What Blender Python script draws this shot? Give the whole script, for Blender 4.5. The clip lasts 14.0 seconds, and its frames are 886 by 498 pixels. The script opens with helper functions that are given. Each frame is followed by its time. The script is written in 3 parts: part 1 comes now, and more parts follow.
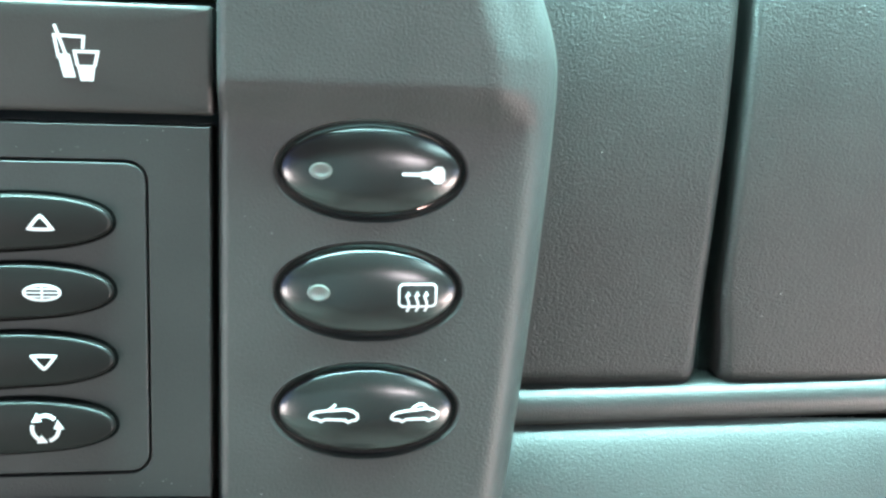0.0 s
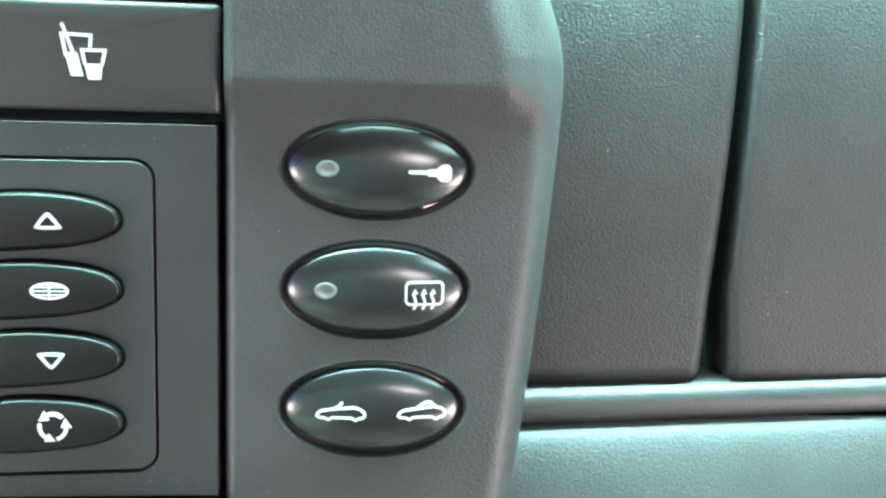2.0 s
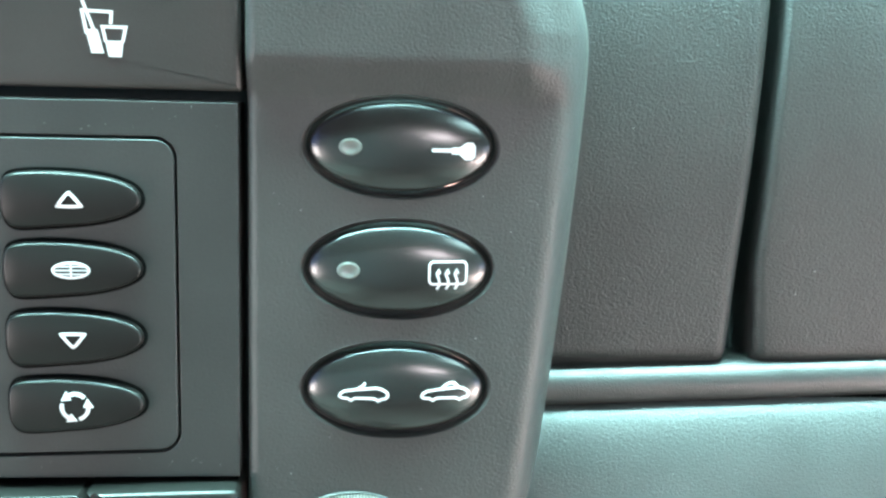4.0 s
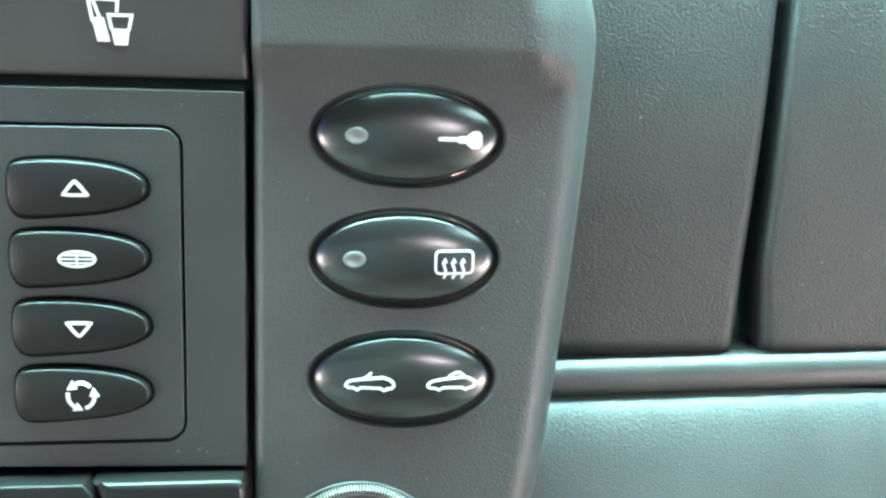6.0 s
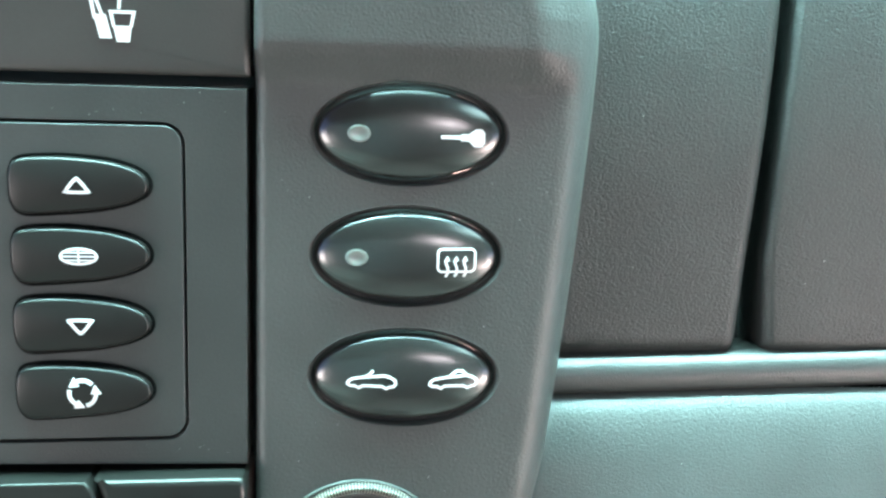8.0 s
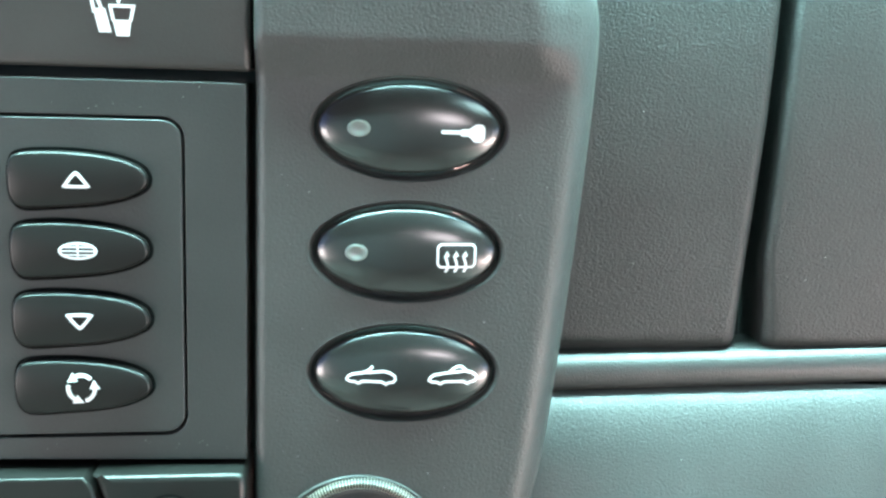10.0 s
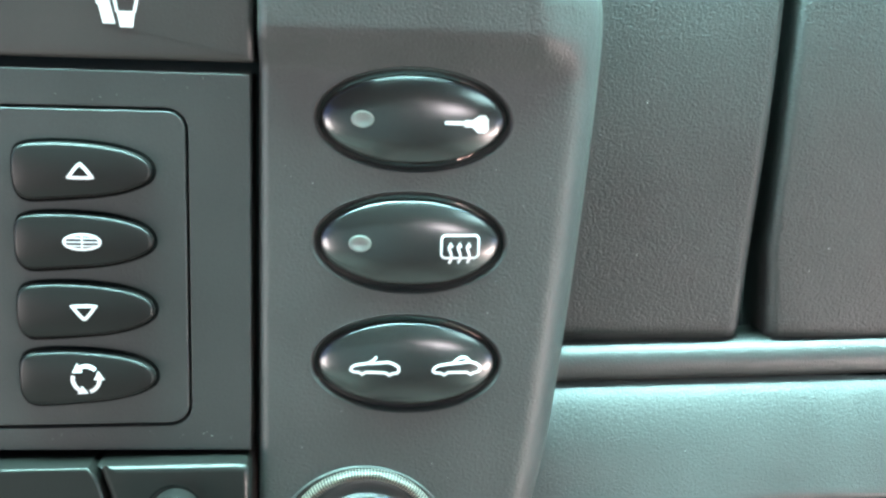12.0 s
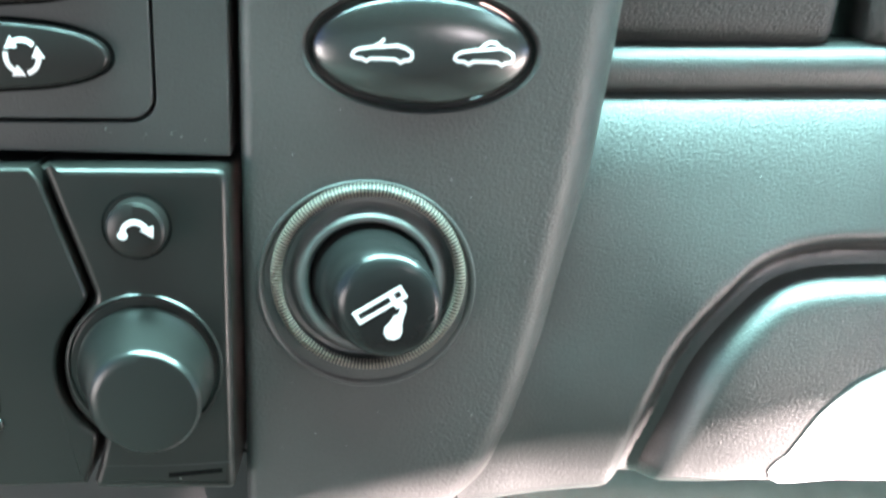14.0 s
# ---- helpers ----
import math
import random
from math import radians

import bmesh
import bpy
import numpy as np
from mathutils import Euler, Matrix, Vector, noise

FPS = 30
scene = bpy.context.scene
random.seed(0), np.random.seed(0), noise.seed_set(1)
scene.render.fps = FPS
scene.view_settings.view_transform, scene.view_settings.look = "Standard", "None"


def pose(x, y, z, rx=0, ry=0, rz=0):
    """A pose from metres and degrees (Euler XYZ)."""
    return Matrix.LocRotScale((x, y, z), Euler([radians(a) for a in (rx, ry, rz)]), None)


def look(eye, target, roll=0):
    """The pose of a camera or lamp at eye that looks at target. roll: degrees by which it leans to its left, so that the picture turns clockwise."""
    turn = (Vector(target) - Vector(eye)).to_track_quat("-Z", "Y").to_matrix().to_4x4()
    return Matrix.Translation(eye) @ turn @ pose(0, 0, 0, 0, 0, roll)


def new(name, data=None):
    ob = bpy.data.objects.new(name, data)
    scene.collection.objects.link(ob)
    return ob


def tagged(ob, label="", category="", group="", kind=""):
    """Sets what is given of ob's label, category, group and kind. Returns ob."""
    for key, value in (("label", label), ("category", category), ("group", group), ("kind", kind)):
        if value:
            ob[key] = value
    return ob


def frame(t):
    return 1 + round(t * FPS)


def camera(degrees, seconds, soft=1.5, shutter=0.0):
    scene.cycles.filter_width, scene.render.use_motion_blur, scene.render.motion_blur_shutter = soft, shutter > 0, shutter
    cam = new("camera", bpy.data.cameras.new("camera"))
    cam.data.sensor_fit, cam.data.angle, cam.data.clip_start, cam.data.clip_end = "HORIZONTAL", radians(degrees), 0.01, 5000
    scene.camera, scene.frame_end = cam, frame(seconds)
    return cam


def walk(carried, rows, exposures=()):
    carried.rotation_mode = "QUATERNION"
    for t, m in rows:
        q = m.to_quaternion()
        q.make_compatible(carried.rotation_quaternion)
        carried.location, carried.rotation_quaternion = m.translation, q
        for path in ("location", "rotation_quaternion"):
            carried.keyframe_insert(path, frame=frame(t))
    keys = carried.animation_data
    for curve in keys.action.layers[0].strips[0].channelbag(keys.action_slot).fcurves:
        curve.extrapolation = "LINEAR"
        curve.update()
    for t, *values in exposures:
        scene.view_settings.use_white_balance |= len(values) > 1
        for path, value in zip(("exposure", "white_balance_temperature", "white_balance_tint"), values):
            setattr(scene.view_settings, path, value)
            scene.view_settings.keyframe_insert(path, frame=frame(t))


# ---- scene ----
cam = camera(46.0, 14.0, soft=2.5, shutter=0.5)

# The console's own frame: centimetres, x to the right, y into the dashboard, z up along the console's face,
# which leans 13 degrees back from the upright.
CM = 0.01
CON = pose(0, 0, 0.5, -13, 0, 0)

PATH = [
    (0, (-3.511, -20.401, 3.153), (-1.448, -0.736, 0.148), 1.78),
    (0.5, (-3.558, -20.418, 3.161), (-1.494, -0.750, 0.173), 1.70),
    (1, (-3.627, -20.464, 3.047), (-1.574, -0.777, 0.182), 1.59),
    (1.5, (-3.637, -20.404, 3.161), (-1.588, -0.740, 0.139), 1.72),
    (2, (-3.633, -20.425, 3.036), (-1.581, -0.748, 0.104), 1.67),
    (2.5, (-3.634, -20.369, 2.951), (-1.612, -0.695, -0.020), 1.52),
    (3, (-3.658, -20.241, 2.888), (-1.746, -0.578, -0.224), 1.32),
    (3.5, (-3.752, -20.212, 2.876), (-1.936, -0.549, -0.299), 1.47),
    (6, (-3.843, -20.173, 2.709), (-2.126, -0.516, -0.559), 1.53),
    (6.5, (-3.901, -20.151, 2.791), (-2.187, -0.508, -0.560), 1.62),
    (7, (-3.955, -20.127, 2.718), (-2.203, -0.483, -0.600), 1.69),
    (7.5, (-3.943, -20.133, 2.760), (-2.186, -0.492, -0.577), 1.70),
    (8, (-3.895, -20.132, 2.735), (-2.166, -0.488, -0.599), 1.68),
    (10.5, (-3.875, -20.101, 2.630), (-2.158, -0.457, -0.710), 1.77),
    (11, (-3.876, -20.084, 2.629), (-2.179, -0.444, -0.749), 1.74),
    (11.5, (-3.886, -20.119, 2.683), (-2.183, -0.489, -0.750), 1.81),
    (12, (-3.885, -20.132, 2.573), (-2.226, -0.500, -0.868), 1.70),
    (12.5, (-3.759, -19.682, 2.150), (-2.232, -0.157, -1.902), 1.57),
    (13, (-3.765, -18.796, 1.342), (-2.285, 0.480, -3.783), 1.03),
    (13.5, (-3.571, -17.735, -0.074), (-2.143, 1.350, -5.882), 1.43),
    (14, (-3.510, -16.893, -1.390), (-2.234, 2.175, -7.288), 2.31),
]


def aim(eye, target, roll):
    return CON @ look(Vector(eye) * CM, Vector(target) * CM, roll)


walk(cam, [(t, aim(eye, target, roll)) for t, eye, target, roll in PATH], exposures=[(0.0, 5.7, 7050, 30)])

# ---- light ----
SUN_FROM = Vector((0.70, -0.68, 0.21)).normalized()
world = bpy.data.worlds.new("sky")
scene.world = world
world.use_nodes = True
wn, wl = world.node_tree.nodes, world.node_tree.links
sky = wn.new("ShaderNodeTexSky")
sky.sky_type, sky.sun_disc = "NISHITA", False
sky.air_density, sky.dust_density, sky.ozone_density = 0.5, 0.0, 3.0
sky.sun_elevation = math.asin(SUN_FROM.z)
sky.sun_rotation = math.atan2(SUN_FROM.x, SUN_FROM.y)
wl.new(sky.outputs["Color"], wn["Background"].inputs["Color"])
wn["Background"].inputs["Strength"].default_value = 0.008

sun = bpy.data.lights.new("sun", "SUN")
sun.energy, sun.angle, sun.color = 4.4, radians(0.9), (1.0, 0.98, 0.94)
new("sun", sun).matrix_world = look(SUN_FROM * 5, (0, 0, 0))


def area_lamp(name, at, target, w, h, colour, watts):
    """An area lamp: the windscreen's light, or fill added without a known source."""
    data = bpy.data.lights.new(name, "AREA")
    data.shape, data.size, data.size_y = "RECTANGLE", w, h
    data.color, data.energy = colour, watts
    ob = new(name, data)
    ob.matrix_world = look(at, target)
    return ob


area_lamp("windscreen_light", (0.04, 0.215, 0.97), (0.05, 0.0, 0.42), 0.86, 0.42, (0.38, 1.0, 0.96), 4.7)
# Extra lamp inside the windscreen's edge, placed for a teal glint on the rockers.
area_lamp("windscreen_edge_light", (0.40, -0.31, 1.02), (0.0, 0.0, 0.47), 0.28, 0.22, (0.48, 1.0, 0.95), 0.042)
# Fill added low on the right: lifts the lower dash and the rockers' rims.
area_lamp("low_right_fill", (0.74, -0.70, 0.29), (0.0, 0.0, 0.47), 0.40, 0.14, (1.0, 0.97, 0.90), 0.14)
# Fill added low on the left for the rockers' glow, no known source.
area_lamp("low_left_fill", (-0.74, -0.70, 0.37), (0.0, 0.0, 0.47), 0.60, 0.34, (0.94, 1.0, 0.95), 0.21)
# Fill added inside the closed rear wall for the rockers' soft central reflection.
area_lamp("rear_fill", (0.32, -1.12, 0.98), (0.0, 0.0, 0.47), 0.22, 0.44, (0.92, 0.98, 1.0), 0.17)


# ---- materials ----
def material(name, base, rough, grain=0.0, grain_size=0.7, tone_glint=0.15, metal=0.0, coat=0.0, spec=0.5, speck=0.0):
    """Moulded plastic, leathercloth or metal. grain: relief depth; grain_size: mm; speck: share of pale dust. Random
    tone also paints the leathercloth's grain glints.
    """
    m = bpy.data.materials.new(name)
    m.use_nodes = True
    n, l = m.node_tree.nodes, m.node_tree.links
    b = n["Principled BSDF"]
    b.inputs["Metallic"].default_value = metal
    b.inputs["Coat Weight"].default_value = coat
    b.inputs["Coat Roughness"].default_value = 0.2
    b.inputs["Specular IOR Level"].default_value = spec
    tc = n.new("ShaderNodeTexCoord")
    big = n.new("ShaderNodeTexNoise")
    big.inputs["Scale"].default_value, big.inputs["Detail"].default_value = 45, 4
    fine = n.new("ShaderNodeTexNoise")
    fine.inputs["Scale"].default_value, fine.inputs["Detail"].default_value = 1600, 2
    for t in (big, fine):
        l.new(tc.outputs["Object"], t.inputs["Vector"])
    mixed = n.new("ShaderNodeMath")
    mixed.operation = "MULTIPLY_ADD"
    l.new(fine.outputs["Fac"], mixed.inputs[0])
    mixed.inputs[1].default_value = 0.5
    l.new(big.outputs["Fac"], mixed.inputs[2])
    # Random tone; on leathercloth it puts the grain's sparkle into the colour.
    ramp = n.new("ShaderNodeMapRange")
    ramp.inputs["From Min"].default_value, ramp.inputs["From Max"].default_value = 0.4, 1.1
    ramp.inputs["To Min"].default_value, ramp.inputs["To Max"].default_value = 1 - tone_glint, 1 + tone_glint
    l.new(mixed.outputs[0], ramp.inputs["Value"])
    tint = n.new("ShaderNodeVectorMath")
    tint.operation = "SCALE"
    tint.inputs[0].default_value = base
    l.new(ramp.outputs["Result"], tint.inputs["Scale"])
    colour = tint.outputs["Vector"]
    if speck:
        dust = n.new("ShaderNodeTexVoronoi")
        dust.inputs["Scale"].default_value = 260
        l.new(tc.outputs["Object"], dust.inputs["Vector"])
        lim = n.new("ShaderNodeMath")
        lim.operation = "LESS_THAN"
        l.new(dust.outputs["Distance"], lim.inputs[0])
        lim.inputs[1].default_value = 0.035
        pick = n.new("ShaderNodeSeparateColor")
        l.new(dust.outputs["Color"], pick.inputs["Color"])
        some = n.new("ShaderNodeMath")
        some.operation = "LESS_THAN"
        l.new(pick.outputs["Red"], some.inputs[0])
        some.inputs[1].default_value = speck
        both = n.new("ShaderNodeMath")
        both.operation = "MULTIPLY"
        l.new(lim.outputs[0], both.inputs[0])
        l.new(some.outputs[0], both.inputs[1])
        mix = n.new("ShaderNodeMix")
        mix.data_type = "RGBA"
        l.new(both.outputs[0], mix.inputs["Factor"])
        l.new(colour, mix.inputs["A"])
        mix.inputs["B"].default_value = (0.3, 0.32, 0.3, 1)
        colour = mix.outputs["Result"]
    l.new(colour, b.inputs["Base Color"])
    rr = n.new("ShaderNodeMapRange")
    rr.inputs["To Min"].default_value, rr.inputs["To Max"].default_value = max(0.02, rough - 0.06), rough + 0.06
    l.new(big.outputs["Fac"], rr.inputs["Value"])
    l.new(rr.outputs["Result"], b.inputs["Roughness"])
    if grain:
        cells = n.new("ShaderNodeTexVoronoi")
        cells.inputs["Scale"].default_value = 1000 / grain_size
        wob = n.new("ShaderNodeTexNoise")
        wob.inputs["Scale"].default_value, wob.inputs["Detail"].default_value = 900 / grain_size, 3
        wob.inputs["Roughness"].default_value = 0.6
        for t in (cells, wob):
            l.new(tc.outputs["Object"], t.inputs["Vector"])
        add = n.new("ShaderNodeMath")
        add.operation = "MULTIPLY_ADD"
        l.new(cells.outputs["Distance"], add.inputs[0])
        add.inputs[1].default_value = -0.45
        l.new(wob.outputs["Fac"], add.inputs[2])
        bump = n.new("ShaderNodeBump")
        bump.inputs["Strength"].default_value = 1.0
        bump.inputs["Distance"].default_value = grain * 1e-3
        l.new(add.outputs[0], bump.inputs["Height"])
        l.new(bump.outputs["Normal"], b.inputs["Normal"])
    return m


SOFT = material("soft_touch_plastic", (0.041, 0.0397, 0.0387), 0.42, 0.12, 0.55, 0.24, speck=0.05)
LEATHER = material("grained_leathercloth", (0.017, 0.0175, 0.017), 0.42, 0.20, 0.50, 0.45, spec=0.55, speck=0.16)
# Finer grain than LEATHER; its paler, glossier finish also stands in for stronger light.
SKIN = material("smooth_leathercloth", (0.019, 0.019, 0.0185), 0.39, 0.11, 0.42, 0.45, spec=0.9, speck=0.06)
PLATE = material("matt_faceplate_plastic", (0.0225, 0.0225, 0.022), 0.46, 0.05, 0.45, 0.20, speck=0.06)
BUTTON = material("dark_button_plastic", (0.0105, 0.0090, 0.0086), 0.36, 0.004, 0.3, 0.10, spec=0.28)
GLOSS = material("satin_black_rocker", (0.013, 0.0115, 0.011), 0.25, 0.0, 0.3, 0.10, coat=0.4, spec=0.9)
RADIO = material("radio_plastic", (0.0115, 0.0105, 0.0098), 0.30, 0.006, 0.3, 0.10, spec=0.33, speck=0.12)
COVER = material("cup_cover_plastic", (0.027, 0.0235, 0.022), 0.45, 0.035, 0.45, 0.12, speck=0.05)
SURROUND = material("rolled_edge_plastic", (0.036, 0.035, 0.034), 0.40, 0.02, 0.45, 0.2)
# Black for backings and trim, also painted as shade between ribs and in slits.
BLACK_FILL = material("black_fill_and_shade", (0.020, 0.019, 0.020), 0.5, 0.0, 0.4, 0.10)
KNURL = material("worn_knurled_metal", (0.28, 0.22, 0.185), 0.36, 0.0, 0.4, 0.2, metal=0.5)
BORE = material("lighter_plastic", (0.080, 0.084, 0.082), 0.34, 0.012, 0.35, 0.10, speck=0.15)
KNOB = material("black_lighter_knob", (0.009, 0.0087, 0.0087), 0.25, 0.0, 0.3, 0.10, coat=0.06, spec=0.28)
TURNED = material("satin_knob_plastic", (0.0095, 0.009, 0.0085), 0.30, 0.004, 0.3, 0.10, spec=0.45, speck=0.1)
# Near-black colour painted as the shade inside gaps, slots and wells.
GAP_SHADE = material("black_gap_shade", (0.002, 0.002, 0.002), 0.9, 0.0, 0.4, 0.05, spec=0.1)
DUST = material("grey_dust", (0.22, 0.23, 0.22), 0.9, 0.0, 0.4, 0.2)
INK = material("white_symbol_paint", (0.74, 0.76, 0.78), 0.4, 0.0, 0.4, 0.03)
LENS = material("clear_lamp_lens", (0.14, 0.147, 0.14), 0.2, 0.0, 0.3, 0.05, coat=0.5)
SCREEN = material("brown_display_glass", (0.008, 0.005, 0.004), 0.25, 0.0, 0.3, 0.05, spec=0.25)
BOUNCE_CLOTH = material("bounce_cloth", (0.09, 0.078, 0.070), 0.85, 0.2, 1.0, 0.15)
SILVER = material("pale_silver_plastic", (0.40, 0.41, 0.40), 0.35, 0.01, 0.5, 0.06)
CARPET = material("grey_carpet", (0.10, 0.070, 0.064), 0.9, 0.4, 1.0, 0.25)
LINING = material("dark_cabin_lining", (0.035, 0.035, 0.036), 0.8, 0.1, 1.0, 0.15)

# ---- building helpers ----
BASE = {}


def thing(name, base, label, category, group="", kind=""):
    """An empty at a point of the console's frame, which parents the parts of one thing."""
    ob = new(name)
    ob.empty_display_size = 0.01
    ob.matrix_world = CON @ Matrix.Translation(Vector(base) * CM)
    BASE[ob] = Vector(base)
    return tagged(ob, label, category, group, kind)


def finish(bm, name, mat, smooth):
    bmesh.ops.recalc_face_normals(bm, faces=bm.faces[:])
    me = bpy.data.meshes.new(name)
    bm.to_mesh(me)
    bm.free()
    me.materials.append(mat)
    for p in me.polygons:
        p.use_smooth = smooth
    if smooth:
        me.set_sharp_from_angle(angle=radians(38))
    return me


def part(name, bm, mat, parent, label="", smooth=True):
    """One mesh, drawn in the console's centimetres, under a thing or a part."""
    base = BASE[parent]
    bm.transform(Matrix.Scale(CM, 4) @ Matrix.Translation(-base))
    ob = new(name, finish(bm, name, mat, smooth))
    ob.parent = parent
    BASE[ob] = base
    return tagged(ob, label)


def lone(name, bm, mat, base, label, category, group="", kind="", smooth=True):
    """A thing that is one mesh."""
    bm.transform(Matrix.Scale(CM, 4) @ Matrix.Translation(-Vector(base)))
    ob = new(name, finish(bm, name, mat, smooth))
    ob.matrix_world = CON @ Matrix.Translation(Vector(base) * CM)
    BASE[ob] = Vector(base)
    return tagged(ob, label, category, group, kind)


def lerp(table, v):
    """A value from a short table of (key, value), by straight lines."""
    ks, vs = zip(*sorted(table))
    return float(np.interp(v, ks, vs))


def smooth01(a, b, v):
    q = min(1.0, max(0.0, (v - a) / (b - a)))
    return q * q * (3 - 2 * q)


def lathe(profile, cx, cz, n=96, rx=1.0, rz=1.0, start=None, shift=(0, 0)):
    """A ring or cap round an axis along y: profile of (radius, y). A radius of 0 closes it."""
    bm = start or bmesh.new()
    loops = []
    y0, y1 = profile[0][1], profile[-1][1]
    for r, y in profile:
        q = (y - y0) / (y1 - y0) if y1 != y0 else 0
        ox, oz = cx + shift[0] * q, cz + shift[1] * q
        if r == 0:
            loops.append([bm.verts.new((ox, y, oz))])
        else:
            loops.append([bm.verts.new((ox + rx * r * math.cos(2 * math.pi * i / n), y, oz + rz * r * math.sin(2 * math.pi * i / n))) for i in range(n)])
    for a, b in zip(loops, loops[1:]):
        for i in range(n):
            j = (i + 1) % n
            if len(a) == 1 and len(b) == 1:
                continue
            if len(a) == 1:
                bm.faces.new((a[0], b[i], b[j]))
            elif len(b) == 1:
                bm.faces.new((a[i], a[j], b[0]))
            else:
                bm.faces.new((a[i], a[j], b[j], b[i]))
    return bm


def inset(outline, d):
    """A closed outline moved inwards by d (outline counter-clockwise in x, z)."""
    out, n = [], len(outline)
    for i in range(n):
        p, a, b = (Vector(outline[k % n]) for k in (i, i - 1, i + 1))
        u, v = (p - a).normalized(), (b - p).normalized()
        nu, nv = Vector((-u.y, u.x)), Vector((-v.y, v.x))
        m = nu + nv
        out.append(p + m * (2 * d / max(0.5, m.length_squared)) if m.length > 1e-6 else p)
    return [(p.x, p.y) for p in out]


def plate(outline, front, back, bevel=0.05, steps=4, start=None, crown=None):
    """A slab with a rounded front edge: an outline (x, z), its front and back y. crown(x, z): extra y of the front."""
    bm = start or bmesh.new()
    loops = [[bm.verts.new((x, back, z)) for x, z in outline]]
    for k in range(steps + 1):
        a = math.pi / 2 * k / steps
        d, y = bevel * (1 - math.cos(a)), front + bevel * (1 - math.sin(a))
        loops.append([bm.verts.new((x, y + (crown(x, z) if crown else 0), z)) for x, z in inset(outline, d)])
    n = len(outline)
    for a, b in zip(loops, loops[1:]):
        for i in range(n):
            bm.faces.new((a[i], a[(i + 1) % n], b[(i + 1) % n], b[i]))
    if crown:
        ring = [(v.co.x, v.co.z) for v in loops[-1]]
        cx, cz = (sum(c) / n for c in zip(*ring))
        last = loops[-1]
        for k in (0.8, 0.6, 0.4, 0.2):
            row = []
            for x, z in ring:
                x, z = cx + (x - cx) * k, cz + (z - cz) * k
                row.append(bm.verts.new((x, front + crown(x, z), z)))
            for i in range(n):
                bm.faces.new((last[i], last[(i + 1) % n], row[(i + 1) % n], row[i]))
            last = row
        mid = bm.verts.new((cx, front + crown(cx, cz), cz))
        for i in range(n):
            bm.faces.new((last[i], last[(i + 1) % n], mid))
    else:
        # a narrow flat rim keeps the shading of the front even
        rim = [bm.verts.new((x, front, z)) for x, z in inset(outline, bevel + min(0.02, bevel * 0.4))]
        for i in range(n):
            bm.faces.new((loops[-1][i], loops[-1][(i + 1) % n], rim[(i + 1) % n], rim[i]))
        bm.faces.new(rim)
    return bm


def rounded(x0, z0, x1, z1, r, n=6):
    """A rectangle with rounded corners, counter-clockwise."""
    out = []
    for cx, cz, a in ((x1 - r, z0 + r, -90), (x1 - r, z1 - r, 0), (x0 + r, z1 - r, 90), (x0 + r, z0 + r, 180)):
        out += [(cx + r * math.cos(radians(a + 90 * k / n)), cz + r * math.sin(radians(a + 90 * k / n))) for k in range(n + 1)]
    return out


def smooth_line(points, closed=False, per=6):
    """A Catmull-Rom curve through the points."""
    n = len(points)
    out = []
    for i in range(n if closed else n - 1):
        p = [Vector(points[(i + k) % n] if closed else points[min(n - 1, max(0, i + k))]) for k in (-1, 0, 1, 2)]
        for k in range(per):
            t = k / per
            out.append(tuple(0.5 * (2 * p[1] + (p[2] - p[0]) * t + (2 * p[0] - 5 * p[1] + 4 * p[2] - p[3]) * t * t + (3 * p[1] - p[0] - 3 * p[2] + p[3]) * t ** 3)))
    return out if closed else out + [tuple(points[-1])]


INKED = 0.012


def shape(outline, surf, start=None):
    """A filled symbol printed on a surface y = surf(x, z)."""
    bm = start or bmesh.new()
    top = [bm.verts.new((x, surf(x, z) - INKED, z)) for x, z in outline]
    low = [bm.verts.new((x, surf(x, z) + 0.02, z)) for x, z in outline]
    bm.faces.new(top)
    n = len(outline)
    for i in range(n):
        bm.faces.new((top[i], top[(i + 1) % n], low[(i + 1) % n], low[i]))
    return bm


def stroke(points, width, surf, closed=False, start=None):
    """A printed line of even width."""
    bm = start or bmesh.new()
    n, left, right = len(points), [], []
    for i in range(n):
        p = Vector(points[i])
        a = Vector(points[i - 1]) if i or closed else p
        b = Vector(points[(i + 1) % n]) if i < n - 1 or closed else p
        u = (p - a).normalized() if p != a else (b - p).normalized()
        v = (b - p).normalized() if p != b else u
        m = Vector((-u.y, u.x)) + Vector((-v.y, v.x))
        m *= width / max(0.7, m.length_squared)
        left.append(p + m)
        right.append(p - m)
    rows = []
    for a, b in zip(left, right):
        rows.append([bm.verts.new((a.x, surf(a.x, a.y) + 0.02, a.y)), bm.verts.new((a.x, surf(a.x, a.y) - INKED, a.y)),
                     bm.verts.new((b.x, surf(b.x, b.y) - INKED, b.y)), bm.verts.new((b.x, surf(b.x, b.y) + 0.02, b.y))])
    for i in range(n if closed else n - 1):
        a, b = rows[i], rows[(i + 1) % n]
        for k in range(3):
            bm.faces.new((a[k], a[k + 1], b[k + 1], b[k]))
    if not closed:
        bm.faces.new(rows[0])
        bm.faces.new(rows[-1][::-1])
    return bm


def ellipse(cx, cz, rx, rz, n=32, a0=0, a1=360):
    return [(cx + rx * math.cos(radians(a0 + (a1 - a0) * i / n)), cz + rz * math.sin(radians(a0 + (a1 - a0) * i / n))) for i in range(n if a1 - a0 == 360 else n + 1)]


